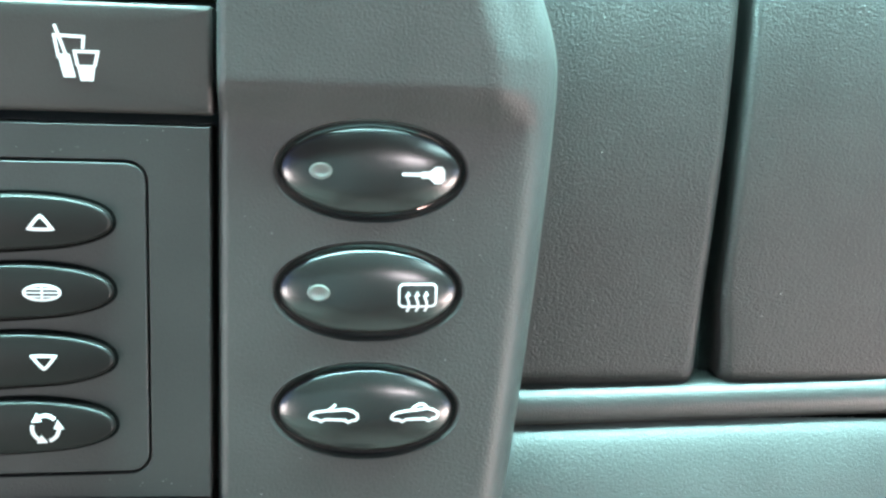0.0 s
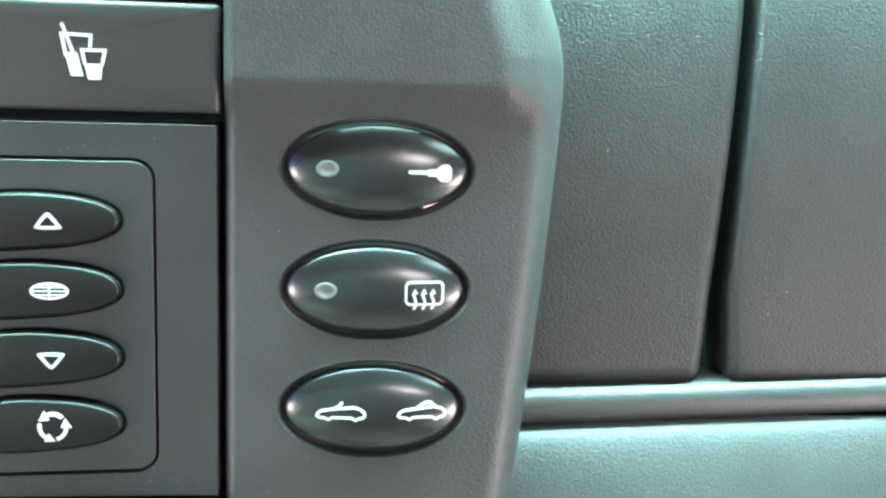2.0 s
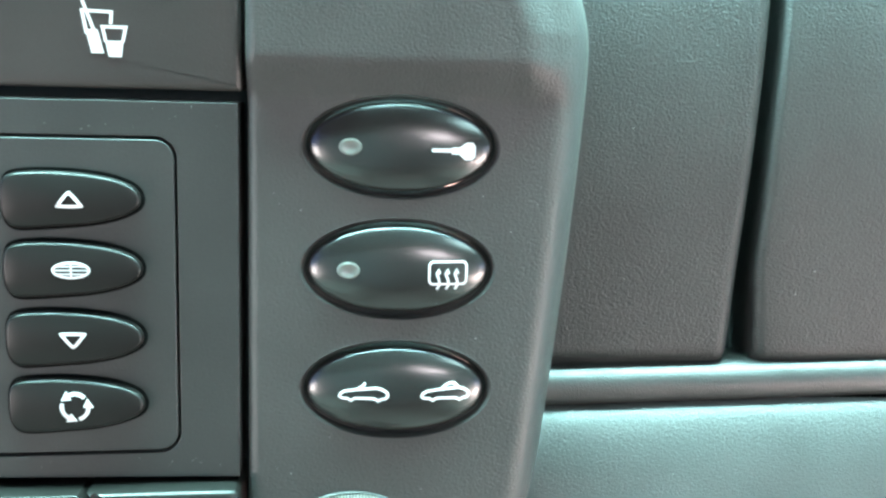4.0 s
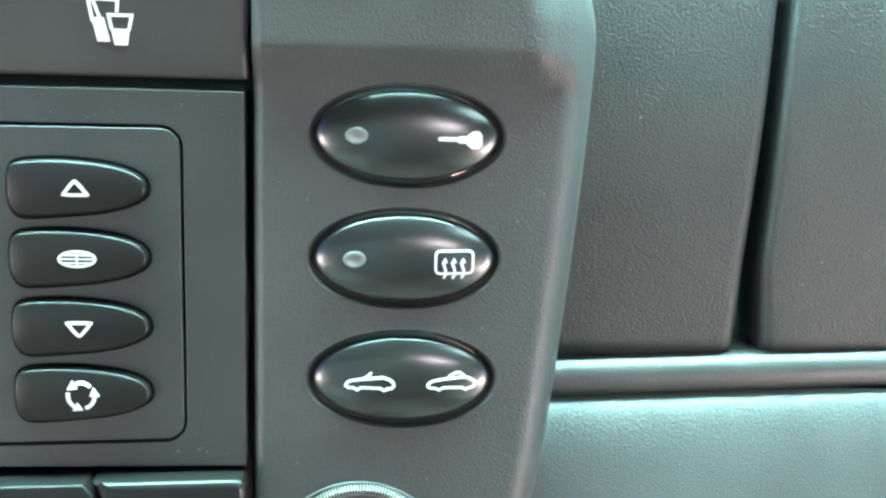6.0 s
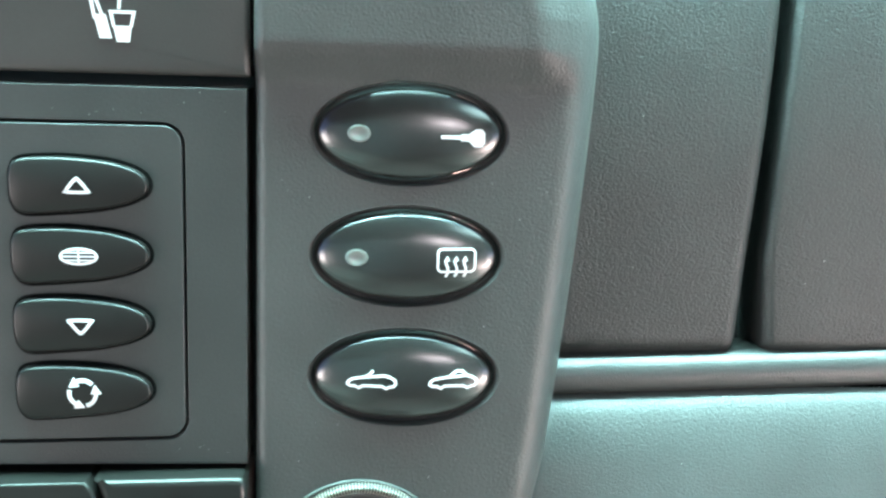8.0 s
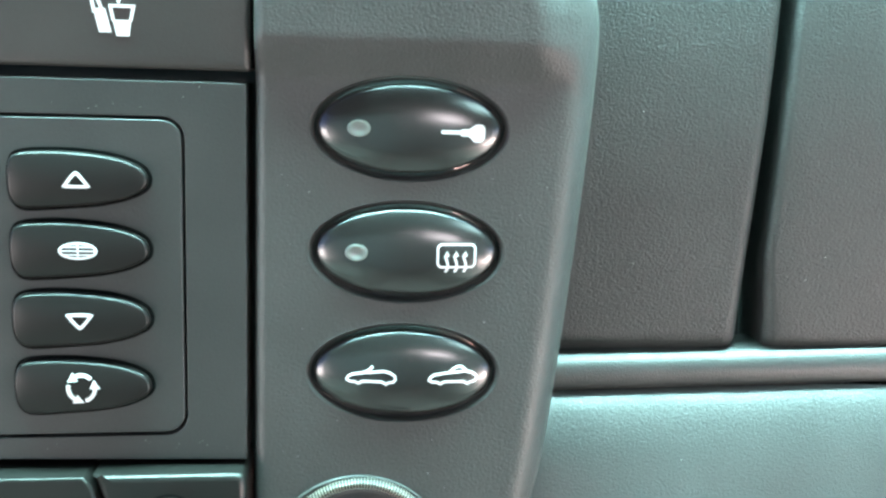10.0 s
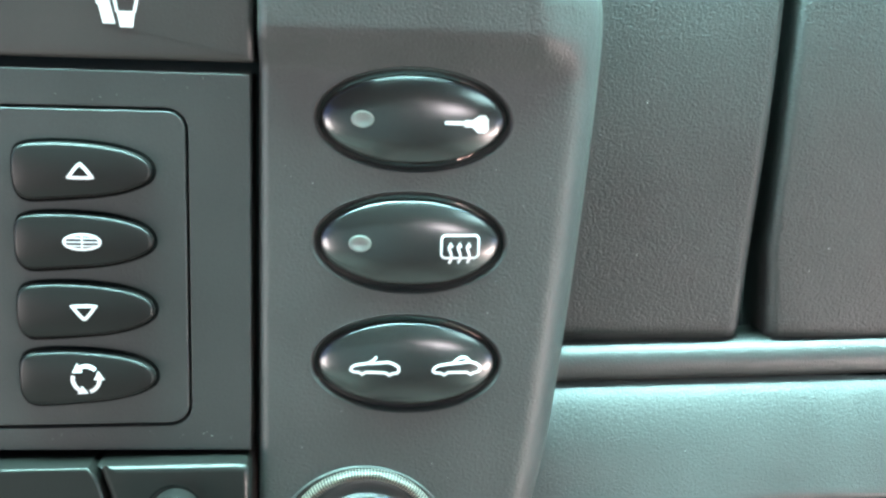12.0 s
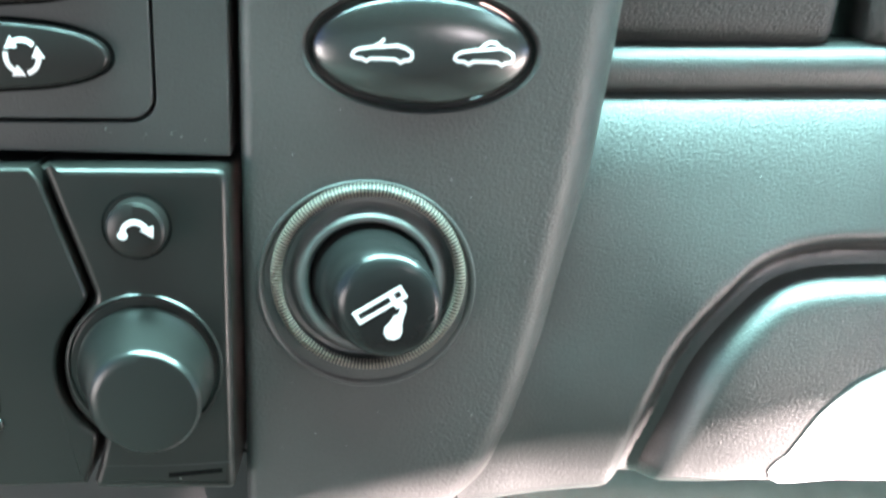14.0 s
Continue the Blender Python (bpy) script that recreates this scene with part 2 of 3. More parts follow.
def sheet(rows):
    """A grid of faces through rows of (x, y, z)."""
    bm = bmesh.new()
    vs = [[bm.verts.new(p) for p in row] for row in rows]
    for a, b in zip(vs, vs[1:]):
        for i in range(len(a) - 1):
            bm.faces.new((a[i], a[i + 1], b[i + 1], b[i]))
    return bm


def box(x0, y0, z0, x1, y1, z1, start=None):
    bm = start or bmesh.new()
    v = [bm.verts.new((x, y, z)) for x in (x0, x1) for y in (y0, y1) for z in (z0, z1)]
    for q in ((0, 1, 3, 2), (4, 6, 7, 5), (0, 4, 5, 1), (2, 3, 7, 6), (0, 2, 6, 4), (1, 5, 7, 3)):
        bm.faces.new([v[k] for k in q])
    return bm


# ---- the console's switch column ----
EDGE = smooth_line([(9.0, -0.4), (6.0, 0.20), (5.0, 0.60), (4.1, 0.88), (3.3, 0.96), (1.7, 0.88), (-0.6, 0.70), (-2.7, 0.50), (-4.1, 0.35), (-5.3, 0.20),
        (-6.9, -0.07), (-8.7, -0.40), (-9.8, -0.70), (-10.3, -0.92), (-10.8, -1.15), (-11.2, -1.4), (-11.7, -1.9)], per=5)
SWITCHES = ((-2.82, 1.55), (-2.83, -0.85), (-2.84, -3.30))
OVAL = (1.925, 1.015)
LIGHTER = (-3.63, -7.13)


def column_depth(x, z):
    """How far the column's front lies behind its flat face."""
    scoop_edge = lerp([(2.4, 0.35), (3.0, 0.25), (3.8, 0.15), (4.9, -0.25), (7.0, -1.2)], z)
    inside = smooth01(0.42, -0.75, x - scoop_edge)
    return -inside * (0.36 * smooth01(2.35, 3.25, z) + 0.012 * max(0.0, z - 3.0))


def console_column():
    th = thing("center_console", (-2.8, 0, -11), "charcoal soft-touch plastic center console column with oval switches and lighter", "dashboard console")
    zs = list(np.arange(9.0, -11.65, -0.09)) + [None] * 10 + ["back"]
    rows = []
    nb = 10
    for j, z in enumerate(zs):
        if z == "back":
            z, yb = -12.85, 3.0
        elif z is None:
            k = (j - (len(zs) - 11)) + 1
            beta = math.pi / 2 * k / nb
            z, yb = -11.65 - 1.2 * math.sin(beta), 1.5 * (1 - math.cos(beta))
        else:
            yb = 0.0
        xr, row, r = lerp(EDGE, z), [], 0.75
        x0 = -5.77
        row.append((x0, 2.5, z))
        for a in (0, 15, 30, 45, 60, 75, 90):
            row.append((x0 + 0.22 * (1 - math.cos(radians(a))), yb + column_depth(x0, z) + 0.22 * (1 - math.sin(radians(a))), z))
        n = 68
        for i in range(1, n):
            x = x0 + 0.22 + (xr - r - x0 - 0.22) * i / n
            row.append((x, yb + column_depth(x, z), z))
        for k in range(11):
            a = math.pi / 2 * k / 10
            x = xr - r + r * math.sin(a)
            row.append((x, yb + column_depth(x, z) + 1.0 * (1 - math.cos(a)), z))
        row.append((xr + 0.02, 3.5, z))
        rows.append(row)
    bm = sheet(rows)
    holes = [(cx, cz, *OVAL) for cx, cz in SWITCHES] + [(*LIGHTER, 1.62, 1.62)]
    gone = set()
    for v in bm.verts:
        for cx, cz, a, b in holes:
            q = math.hypot((v.co.x - cx) / a, (v.co.z - cz) / b)
            if 0.001 < q and abs(q - 1) * b < 0.055 and v.co.y < 0.3:
                v.co.x, v.co.z = cx + (v.co.x - cx) / q, cz + (v.co.z - cz) / q
    for f in bm.faces:
        c = f.calc_center_median()
        for cx, cz, a, b in holes:
            if c.y < 0.3 and math.hypot((c.x - cx) / a, (c.z - cz) / b) < 0.995:
                gone.add(f)
    bmesh.ops.delete(bm, geom=list(gone), context="FACES")
    part("facia", bm, SOFT, th)
    # dark body behind the openings
    part("backing", box(-5.7, 2.6, -10.8, -1.7, 2.9, 8.5), BLACK_FILL, th, "black backing behind the openings", smooth=False)
    return th


console_column()


# ---- oval switches ----
def rocker_surface(cx, cz):
    def surf(x, z):
        q = min(1.0, ((x - cx) / 1.77) ** 2 + ((z - cz) / 0.865) ** 2)
        return 0.05 - 0.12 * (1 - q) - 0.12 * (1 - q * q)
    return surf


def car_outline(cx, cz, roof):
    """The small open or closed car that marks the roof switch."""
    kx, kz = 1.04, 1.16
    body = [(-0.46, -0.05), (-0.44, 0.0), (-0.36, 0.045), (-0.15, 0.075), (0.08, 0.09), (0.24, 0.105), (0.36, 0.075), (0.45, 0.02), (0.46, -0.04),
            (0.42, -0.085), (0.34, -0.095), (0.28, -0.125), (0.20, -0.085), (0.0, -0.08), (-0.17, -0.08), (-0.24, -0.12), (-0.31, -0.085), (-0.41, -0.08)]
    if roof:
        top = ((-0.08, 0.085), (0.0, 0.15), (0.08, 0.185), (0.17, 0.18), (0.27, 0.10))
    else:
        top = ((-0.12, 0.085), (-0.04, 0.125), (0.03, 0.19))
    lines = [([(cx + kx * x, cz + kz * z) for x, z in body], True), ([(cx + kx * x, cz + kz * z) for x, z in top], False)]
    return lines


def oval_switch(kind, cx, cz, label):
    th = thing("rocker_switch", (cx, 0, cz), label, "switch", "oval switches on the console")
    a, b = OVAL
    ring = [(1.026, 0.012), (1.018, -0.004), (1.006, -0.004), (0.996, 0.012), (0.984, 0.04), (0.974, 0.08), (0.965, 0.14), (0.955, 0.22), (0.90, 0.26)]
    part("bezel", lathe(ring, cx, cz, 112, a, b), SURROUND, th, "dark rolled edge round the rocker")
    surf = rocker_surface(cx, cz)
    ra, rb = 1.77, 0.865
    prof = [(1.0, 0.55), (1.0, 0.12), (0.996, 0.08), (0.985, 0.052)]
    bm = lathe(prof, cx, cz, 96, ra, rb)
    loops = [[v for v in bm.verts][-96:]]
    for q in (0.94, 0.89, 0.83, 0.76, 0.68, 0.6, 0.5, 0.4, 0.3, 0.2, 0.1):
        loops.append([bm.verts.new((x, surf(x, z), z)) for x, z in ellipse(cx, cz, ra * q, rb * q, 96)])
    tip = bm.verts.new((cx, surf(cx, cz), cz))
    for p, q in zip(loops, loops[1:]):
        for i in range(96):
            bm.faces.new((p[i], p[(i + 1) % 96], q[(i + 1) % 96], q[i]))
    for i in range(96):
        bm.faces.new((loops[-1][i], loops[-1][(i + 1) % 96], tip))
    rocker = part("rocker", bm, GLOSS, th)
    if kind != "roof":
        lx, lz = cx - 0.98, cz + 0.0
        y = surf(lx, lz)
        bm = lathe([(1.0, y + 0.12), (1.0, y - 0.015), (0.96, y - 0.035), (0.8, y - 0.045), (0.55, y - 0.03), (0.3, y - 0.012), (0, y - 0.005)], lx, lz, 40, 0.225, 0.165)
        part("indicator_lamp", bm, LENS, rocker, "unlit clear indicator lamp")
    ink = "white printed symbol"
    if kind == "key":
        kx, kz = cx + 1.02, cz - 0.03
        bm = shape([(kx - 0.42, kz - 0.035), (kx - 0.05, kz - 0.04), (kx - 0.05, kz - 0.075), (kx + 0.10, kz - 0.075), (kx + 0.16, kz - 0.13), (kx + 0.22, kz - 0.185),
                    (kx + 0.36, kz - 0.185), (kx + 0.42, kz - 0.12), (kx + 0.42, kz + 0.08), (kx + 0.36, kz + 0.15), (kx + 0.24, kz + 0.15), (kx + 0.15, kz + 0.09),
                    (kx + 0.11, kz + 0.055), (kx - 0.04, kz + 0.055), (kx - 0.05, kz + 0.03), (kx - 0.42, kz + 0.03), (kx - 0.44, kz)], surf)
        part("symbol", bm, INK, rocker, ink)
    elif kind == "window":
        wx, wz = cx + 0.97, cz - 0.03
        bm = stroke(rounded(wx - 0.37, wz - 0.23, wx + 0.37, wz + 0.22, 0.09), 0.040, surf, True)
        part("symbol_frame", bm, INK, rocker, ink)
        for d in (-0.18, 0.0, 0.18):
            ax = wx + d
            bm = stroke(smooth_line([(ax - 0.035, wz - 0.33), (ax + 0.01, wz - 0.25), (ax + 0.005, wz - 0.15), (ax - 0.03, wz - 0.05), (ax - 0.015, wz + 0.03)], per=4), 0.046, surf)
            bm = shape([(ax - 0.075, wz - 0.03), (ax + 0.045, wz - 0.01), (ax - 0.005, wz + 0.085)], surf, bm)
            part("symbol_arrow", bm, INK, rocker, ink)
    else:
        for d, roof in ((-0.64, False), (0.99, True)):
            bm = None
            for line, closed in car_outline(cx + d, cz - 0.035, roof):
                bm = stroke(line, 0.050, surf, closed, bm)
            part("symbol", bm, INK, rocker, ink)
    return th


oval_switch("key", *SWITCHES[0], "glossy black oval central locking switch with white key symbol")
oval_switch("window", *SWITCHES[1], "glossy black oval heated rear window switch with white symbol")
oval_switch("roof", *SWITCHES[2], "glossy black oval convertible roof switch with two white cars")


# ---- cigarette lighter ----
def lighter():
    cx, cz = LIGHTER
    th = thing("cigarette_lighter", (cx, 0, cz), "black cigarette lighter pressed into a knurled socket", "cigarette lighter")
    part("mounting_lip", lathe([(1.87, 0.02), (1.86, -0.03), (1.845, -0.05), (1.82, -0.055), (1.79, -0.045), (1.74, 0.0), (1.69, 0.09), (1.66, 0.25)], cx - 0.03, cz - 0.17), SOFT, th)
    prof = [(1.66, 0.2), (1.645, -0.05), (1.63, -0.13), (1.585, -0.19), (1.55, -0.205), (1.51, -0.195), (1.48, -0.16), (1.465, -0.10), (1.455, 0.05)]
    # Coloured dark to give the shade between the ribs.
    ring = part("knurled_ring", lathe(prof, cx, cz, 128), BLACK_FILL, th, "ring under worn metal ribs, coloured dark for the shade between them")
    # ribs across the ring's crown
    bm, teeth = bmesh.new(), 160
    for k in range(teeth):
        a, w = 2 * math.pi * k / teeth, 0.0135
        t, u = Vector((-math.sin(a), math.cos(a))), Vector((math.cos(a), math.sin(a)))
        rows = []
        for q, y in ((1.655, -0.06), (1.65, -0.165), (1.60, -0.245), (1.55, -0.262), (1.50, -0.248), (1.455, -0.18)):
            c = Vector((cx, cz)) + u * q
            rows.append([bm.verts.new((*(c - t * w), 0)), bm.verts.new((*(c - t * w * 0.6), 0)), bm.verts.new((*(c + t * w * 0.6), 0)), bm.verts.new((*(c + t * w), 0))])
            for v, dy in zip(rows[-1], (0.05, 0, 0, 0.05)):
                v.co = (v.co.x, y + dy, v.co.y)
        for p, q in zip(rows, rows[1:]):
            for i in range(3):
                bm.faces.new((p[i], p[i + 1], q[i + 1], q[i]))
    part("ribs", bm, KNURL, ring, "worn dull metal ribs")
    part("funnel", lathe([(1.50, -0.12), (1.48, -0.04), (1.45, 0.02), (1.37, 0.05), (1.31, 0.01), (1.265, -0.09), (1.225, -0.18), (1.17, -0.225), (1.11, -0.22), (1.06, -0.15), (1.03, 0.0), (1.02, 1.6)], cx + 0.03, cz - 0.06), BORE, th)
    kx, kz = cx - 0.01, cz - 0.05
    prof = [(1.01, 0.10), (1.0, -0.10), (0.96, -0.35), (0.925, -0.72), (0.91, -0.84), (0.885, -0.93), (0.84, -1.0), (0.78, -1.045), (0.71, -1.068), (0.5, -1.08), (0, -1.09)]
    knob = part("knob", lathe(prof, kx, kz, 80, shift=(0.39, -0.16)), KNOB, th, "glossy black push knob")
    face = lambda x, z: -1.083
    # burning cigarette symbol
    ux = Vector((0.84, 0.54)).normalized()
    side = Vector((-ux.y, ux.x))
    o = Vector((-3.42, -7.24))
    at = lambda a, b: tuple(o + ux * a + side * b)
    bm = stroke([at(-0.44, -0.085), at(0.41, -0.085), at(0.41, 0.085), at(-0.44, 0.085)], 0.065, face, True)
    bm = stroke([at(0.22, -0.085), at(0.22, 0.085)], 0.09, face, False, bm)
    part("symbol", bm, INK, knob, "white printed symbol")
    bm = stroke(smooth_line([(-3.19, -7.27), (-3.12, -7.22), (-3.06, -7.26), (-3.07, -7.36), (-3.13, -7.5)], per=5), 0.10, face)
    bm = shape([(-3.20, -7.42), (-3.03, -7.38), (-3.07, -7.58), (-3.06, -7.7), (-3.10, -7.80), (-3.20, -7.85), (-3.31, -7.82), (-3.36, -7.73), (-3.35, -7.63), (-3.27, -7.54)], lambda x, z: face(x, z) - 0.002, bm)
    part("smoke_symbol", bm, INK, knob, "white printed symbol")


lighter()


# ---- climate control unit ----
def climate_button_outline(cz):
    """Blunt at one end, pointed at the other, like a leaf."""
    pts = [(-10.28, cz - 0.05), (-10.25, cz + 0.30), (-10.10, cz + 0.45), (-9.6, cz + 0.50), (-9.05, cz + 0.49), (-8.5, cz + 0.43), (-8.1, cz + 0.33), (-7.85, cz + 0.19),
           (-7.77, cz + 0.0), (-7.86, cz - 0.17), (-8.2, cz - 0.33), (-8.7, cz - 0.44), (-9.2, cz - 0.49), (-9.7, cz - 0.53), (-10.08, cz - 0.53), (-10.24, cz - 0.36)]
    return smooth_line(pts, True, 5)[::-1]


def climate_unit():
    th = thing("climate_control", (-13, 0, -5), "matt charcoal climate control panel with four leaf-shaped buttons", "climate control")
    corner = lambda d: [(-7.5 + (0.38 + d) * math.sin(radians(t)), 1.24 + (0.38 + d) * math.cos(radians(t))) for t in range(0, 91, 15)]
    low = lambda d: [(-7.49 + (0.38 + d) * math.cos(radians(t)), -4.17 - (0.38 + d) * math.sin(radians(t))) for t in range(0, 91, 15)]
    inner = [(-20, 1.57)] + corner(-0.02) + low(-0.02) + [(-20, -4.80)]
    outer = [(-20, 1.65)] + corner(0.04) + low(0.04) + [(-20, -4.88)]
    part("faceplate", plate([(-20, -5.10), (-5.93, -5.10), (-5.93, 2.32), (-20, 2.32)] + outer, 0.0, 1.2, 0.022), PLATE, th)
    part("key_field", plate(inner[::-1], -0.012, 1.2, 0.03), PLATE, th)
    for cz, kind in ((0.46, "up"), (-0.88, "mid"), (-2.23, "down"), (-3.56, "air")):
        o = climate_button_outline(cz)
        o = inset(o, -0.03)
        # A flat black strip paints the gap's shade round the button.
        part("button_gap_shade", stroke(o, 0.11, lambda x, z: -0.016, True), GAP_SHADE, th, "black strip painted as the shaded gap round a button")
        crown = lambda x, z, cz=cz: -0.10 * max(0.0, 1 - ((x + 9.2) / 1.7) ** 2) * max(0.0, 1 - ((z - cz) / 0.6) ** 2) + 0.05 * (cz - z)
        o = inset(o, 0.01)
        btn = part("button", plate(o, -0.19, 0.4, 0.065, 5, None, crown), BUTTON, th)
        surf = lambda x, z, c=crown: -0.19 + c(x, z)
        x0 = -9.03
        if kind == "up":
            bm = stroke(smooth_line([(x0 - 0.18, cz - 0.12), (x0 - 0.185, cz - 0.075), (x0 - 0.035, cz + 0.11), (x0 + 0.035, cz + 0.11), (x0 + 0.185, cz - 0.075), (x0 + 0.18, cz - 0.12)], True, 3), 0.06, surf, True)
        elif kind == "down":
            bm = stroke(smooth_line([(x0 - 0.18, cz + 0.11), (x0 - 0.185, cz + 0.065), (x0 - 0.035, cz - 0.12), (x0 + 0.035, cz - 0.12), (x0 + 0.185, cz + 0.065), (x0 + 0.18, cz + 0.11)], True, 3), 0.06, surf, True)
        elif kind == "mid":
            bm = stroke(ellipse(x0, cz, 0.335, 0.145, 40), 0.045, surf, True)
            for d in (-0.075, 0.0, 0.075):
                w = 0.31 * math.sqrt(max(0, 1 - (d / 0.15) ** 2))
                bm = stroke([(x0 - w, cz + d), (x0 + w, cz + d)], 0.027, surf, False, bm)
            bm = stroke([(x0, cz - 0.14), (x0, cz + 0.14)], 0.03, lambda x, z: surf(x, z) - 0.002, False, bm)
        else:
            bm = None
            for a in (60, 180, 300):
                bm = stroke(ellipse(x0, cz, 0.25, 0.26, 10, a - 15, a + 60), 0.072, surf, False, bm)
                e = radians(a + 60)
                p = Vector((x0 + 0.25 * math.cos(e), cz + 0.26 * math.sin(e)))
                d, s = Vector((-math.sin(e), math.cos(e))), Vector((math.cos(e), math.sin(e)))
                bm = shape([tuple(p + s * 0.10 - d * 0.01), tuple(p + d * 0.17 - s * 0.02), tuple(p - s * 0.10 - d * 0.01)], lambda x, z: surf(x, z) - 0.002, bm)
        part("symbol", bm, INK, btn, "white printed symbol")


climate_unit()


# ---- cup holder cover above the climate unit ----
def cup_cover():
    th = thing("cup_holder_cover", (-13, 0.1, 2.6), "dark brown-black closed cup holder flap with white drinks symbol", "cup holder")
    lean = lambda x, z: -0.055 * (z - 2.6)
    s = lambda x, z: -0.02 + lean(x, z)
    part("flap", plate([(-20, 2.54), (-6.30, 2.54), (-5.91, 2.54), (-5.86, 2.59), (-5.86, 4.53), (-5.91, 4.58), (-20, 4.57)], -0.02, 1.5, 0.12, 6, None, lean), COVER, th)
    x0, z0 = -8.52, 3.13
    # tall glass with straw, and a short glass in front of it
    bm = stroke([(x0 - 0.25, z0 + 0.82), (x0 + 0.31, z0 + 0.80), (x0 + 0.29, z0 + 0.58)], 0.055, s)
    bm = stroke([(x0 - 0.22, z0 + 0.82), (x0 - 0.15, z0 + 0.40)], 0.06, s, False, bm)
    bm = shape([(x0 - 0.17, z0 + 0.48), (x0 - 0.07, z0 + 0.05), (x0 + 0.15, z0 + 0.05), (x0 + 0.05, z0 + 0.48)], s, bm)
    part("tall_glass_symbol", bm, INK, th, "white printed symbol")
    part("straw_symbol", stroke([(x0 - 0.21, z0 + 1.01), (x0 - 0.02, z0 + 0.47)], 0.055, lambda x, z: s(x, z) - 0.004), INK, th, "white printed symbol")
    gx, near = x0 + 0.33, lambda x, z: s(x, z) - 0.008
    bm = shape([(gx - 0.15, z0 + 0.28), (gx - 0.09, z0 - 0.01), (gx + 0.14, z0 - 0.01), (gx + 0.18, z0 + 0.28)], near, None)
    bm = stroke([(gx - 0.14, z0 + 0.26), (gx - 0.19, z0 + 0.53), (gx + 0.23, z0 + 0.53), (gx + 0.17, z0 + 0.26)], 0.055, near, False, bm)
    part("short_glass_symbol", bm, INK, th, "white printed symbol")


cup_cover()
lone("upper_trim", plate([(-20, 4.70), (-5.9, 4.72), (-5.9, 9), (-20, 9)], 0.35, 1.5, 0.08), COVER, (-13, 0.5, 4.6), "dark plastic trim above the cup holder", "trim", "", "structure")
lone("stack_backing", box(-20, 1.2, -16, -5.8, 1.4, 9), BLACK_FILL, (-13, 1.3, -16), "black backing behind the stacked units", "trim", "", "structure", False)


# ---- car radio ----
def radio():
    F = -0.52
    th = thing("car_radio", (-13, 0, -11), "black car radio with flip-down front and round volume knob", "car radio")
    edge = smooth_line([(-8.92, -5.12), (-8.80, -5.45), (-8.60, -6.08), (-8.38, -6.74), (-8.22, -7.25), (-8.19, -7.44), (-8.28, -7.62), (-8.52, -7.92), (-8.71, -8.35), (-8.76, -8.85), (-8.66, -9.32),
            (-8.42, -9.68), (-8.22, -9.84), (-8.17, -9.98), (-8.23, -10.3), (-8.33, -10.66), (-8.38, -10.82)], per=3)
    body = [(x + 0.07, z) for x, z in edge] + [(-8.26, -10.95), (-5.98, -10.95), (-5.91, -10.90), (-5.89, -10.75), (-5.90, -5.46), (-5.92, -5.32), (-5.98, -5.24), (-6.1, -5.21), (-8.84, -5.26)]
    body = [p for k, p in enumerate(body) if p[1] < -5.30 or k > 40]
    part("front_frame", plate(body, F, 1.2, 0.14, 7), RADIO, th)
    front = [(x - 0.045, z) for x, z in edge if z < -5.34]
    front = front + [(-9.9, -10.90), (-20, -11.02), (-20, -5.50), (-8.99, -5.27)]
    flap = part("front_flap", plate(front[::-1], F - 0.03, 1.0, 0.06, 5), RADIO, th, "black flip-down front")
    # display window and round keys on the flap
    part("display", plate(rounded(-16, -9.55, -9.76, -7.50, 0.12), F - 0.05, F + 0.1, 0.01, 2), SCREEN, flap, "dark brown unlit display")
    part("display_sill", plate(rounded(-16, -9.80, -9.72, -9.60, 0.06), F - 0.10, F + 0.1, 0.05, 4), RADIO, flap)
    for kx, kz in ((-10.32, -6.35), (-10.38, -10.3)):
        part("key", lathe([(0.30, F + 0.1), (0.30, F - 0.11), (0.27, F - 0.15), (0.2, F - 0.16), (0, F - 0.165)], kx, kz, 40), BUTTON, flap)
    px, pz = -7.36, -6.18
    # The well's shade is put into its black colour.
    part("button_well", lathe([(0.56, F - 0.004), (0.53, F - 0.012), (0.505, F + 0.06), (0.50, F + 0.3)], px, pz, 64), GAP_SHADE, th, "recess round a button, coloured black for its shade")
    btn = part("phone_button", lathe([(0.47, F + 0.3), (0.47, F - 0.38), (0.455, F - 0.45), (0.41, F - 0.485), (0.2, F - 0.49), (0, F - 0.49)], px + 0.02, pz, 64, shift=(0.06, 0.06)), BUTTON, th)
    face = lambda x, z: F - 0.49
    bx, bz = px + 0.08, pz + 0.12
    bm = stroke(ellipse(bx + 0.0, bz - 0.10, 0.19, 0.19, 14, 15, 175), 0.085, face)
    bm = shape(ellipse(bx - 0.19, bz - 0.13, 0.08, 0.07, 20), lambda x, z: face(x, z) - 0.002, bm)
    bm = shape([(bx + 0.08, bz - 0.05), (bx + 0.28, bz - 0.16), (bx + 0.29, bz + 0.04)], lambda x, z: face(x, z) - 0.002, bm)
    part("symbol", bm, INK, btn, "white printed symbol")
    vx, vz = -7.34, -8.62
    part("knob_well", lathe([(1.30, F - 0.004), (1.275, F - 0.04), (1.25, F - 0.045), (1.22, F - 0.01), (1.20, F + 0.1)], vx, vz), RADIO, th)
    prof = [(1.13, F + 0.1), (1.125, F - 0.10), (1.11, F - 0.16), (1.08, F - 0.23), (1.03, F - 0.40), (0.97, F - 0.64), (0.925, F - 0.88), (0.895, F - 1.08), (0.87, F - 1.15), (0.82, F - 1.20), (0.7, F - 1.21), (0, F - 1.195)]
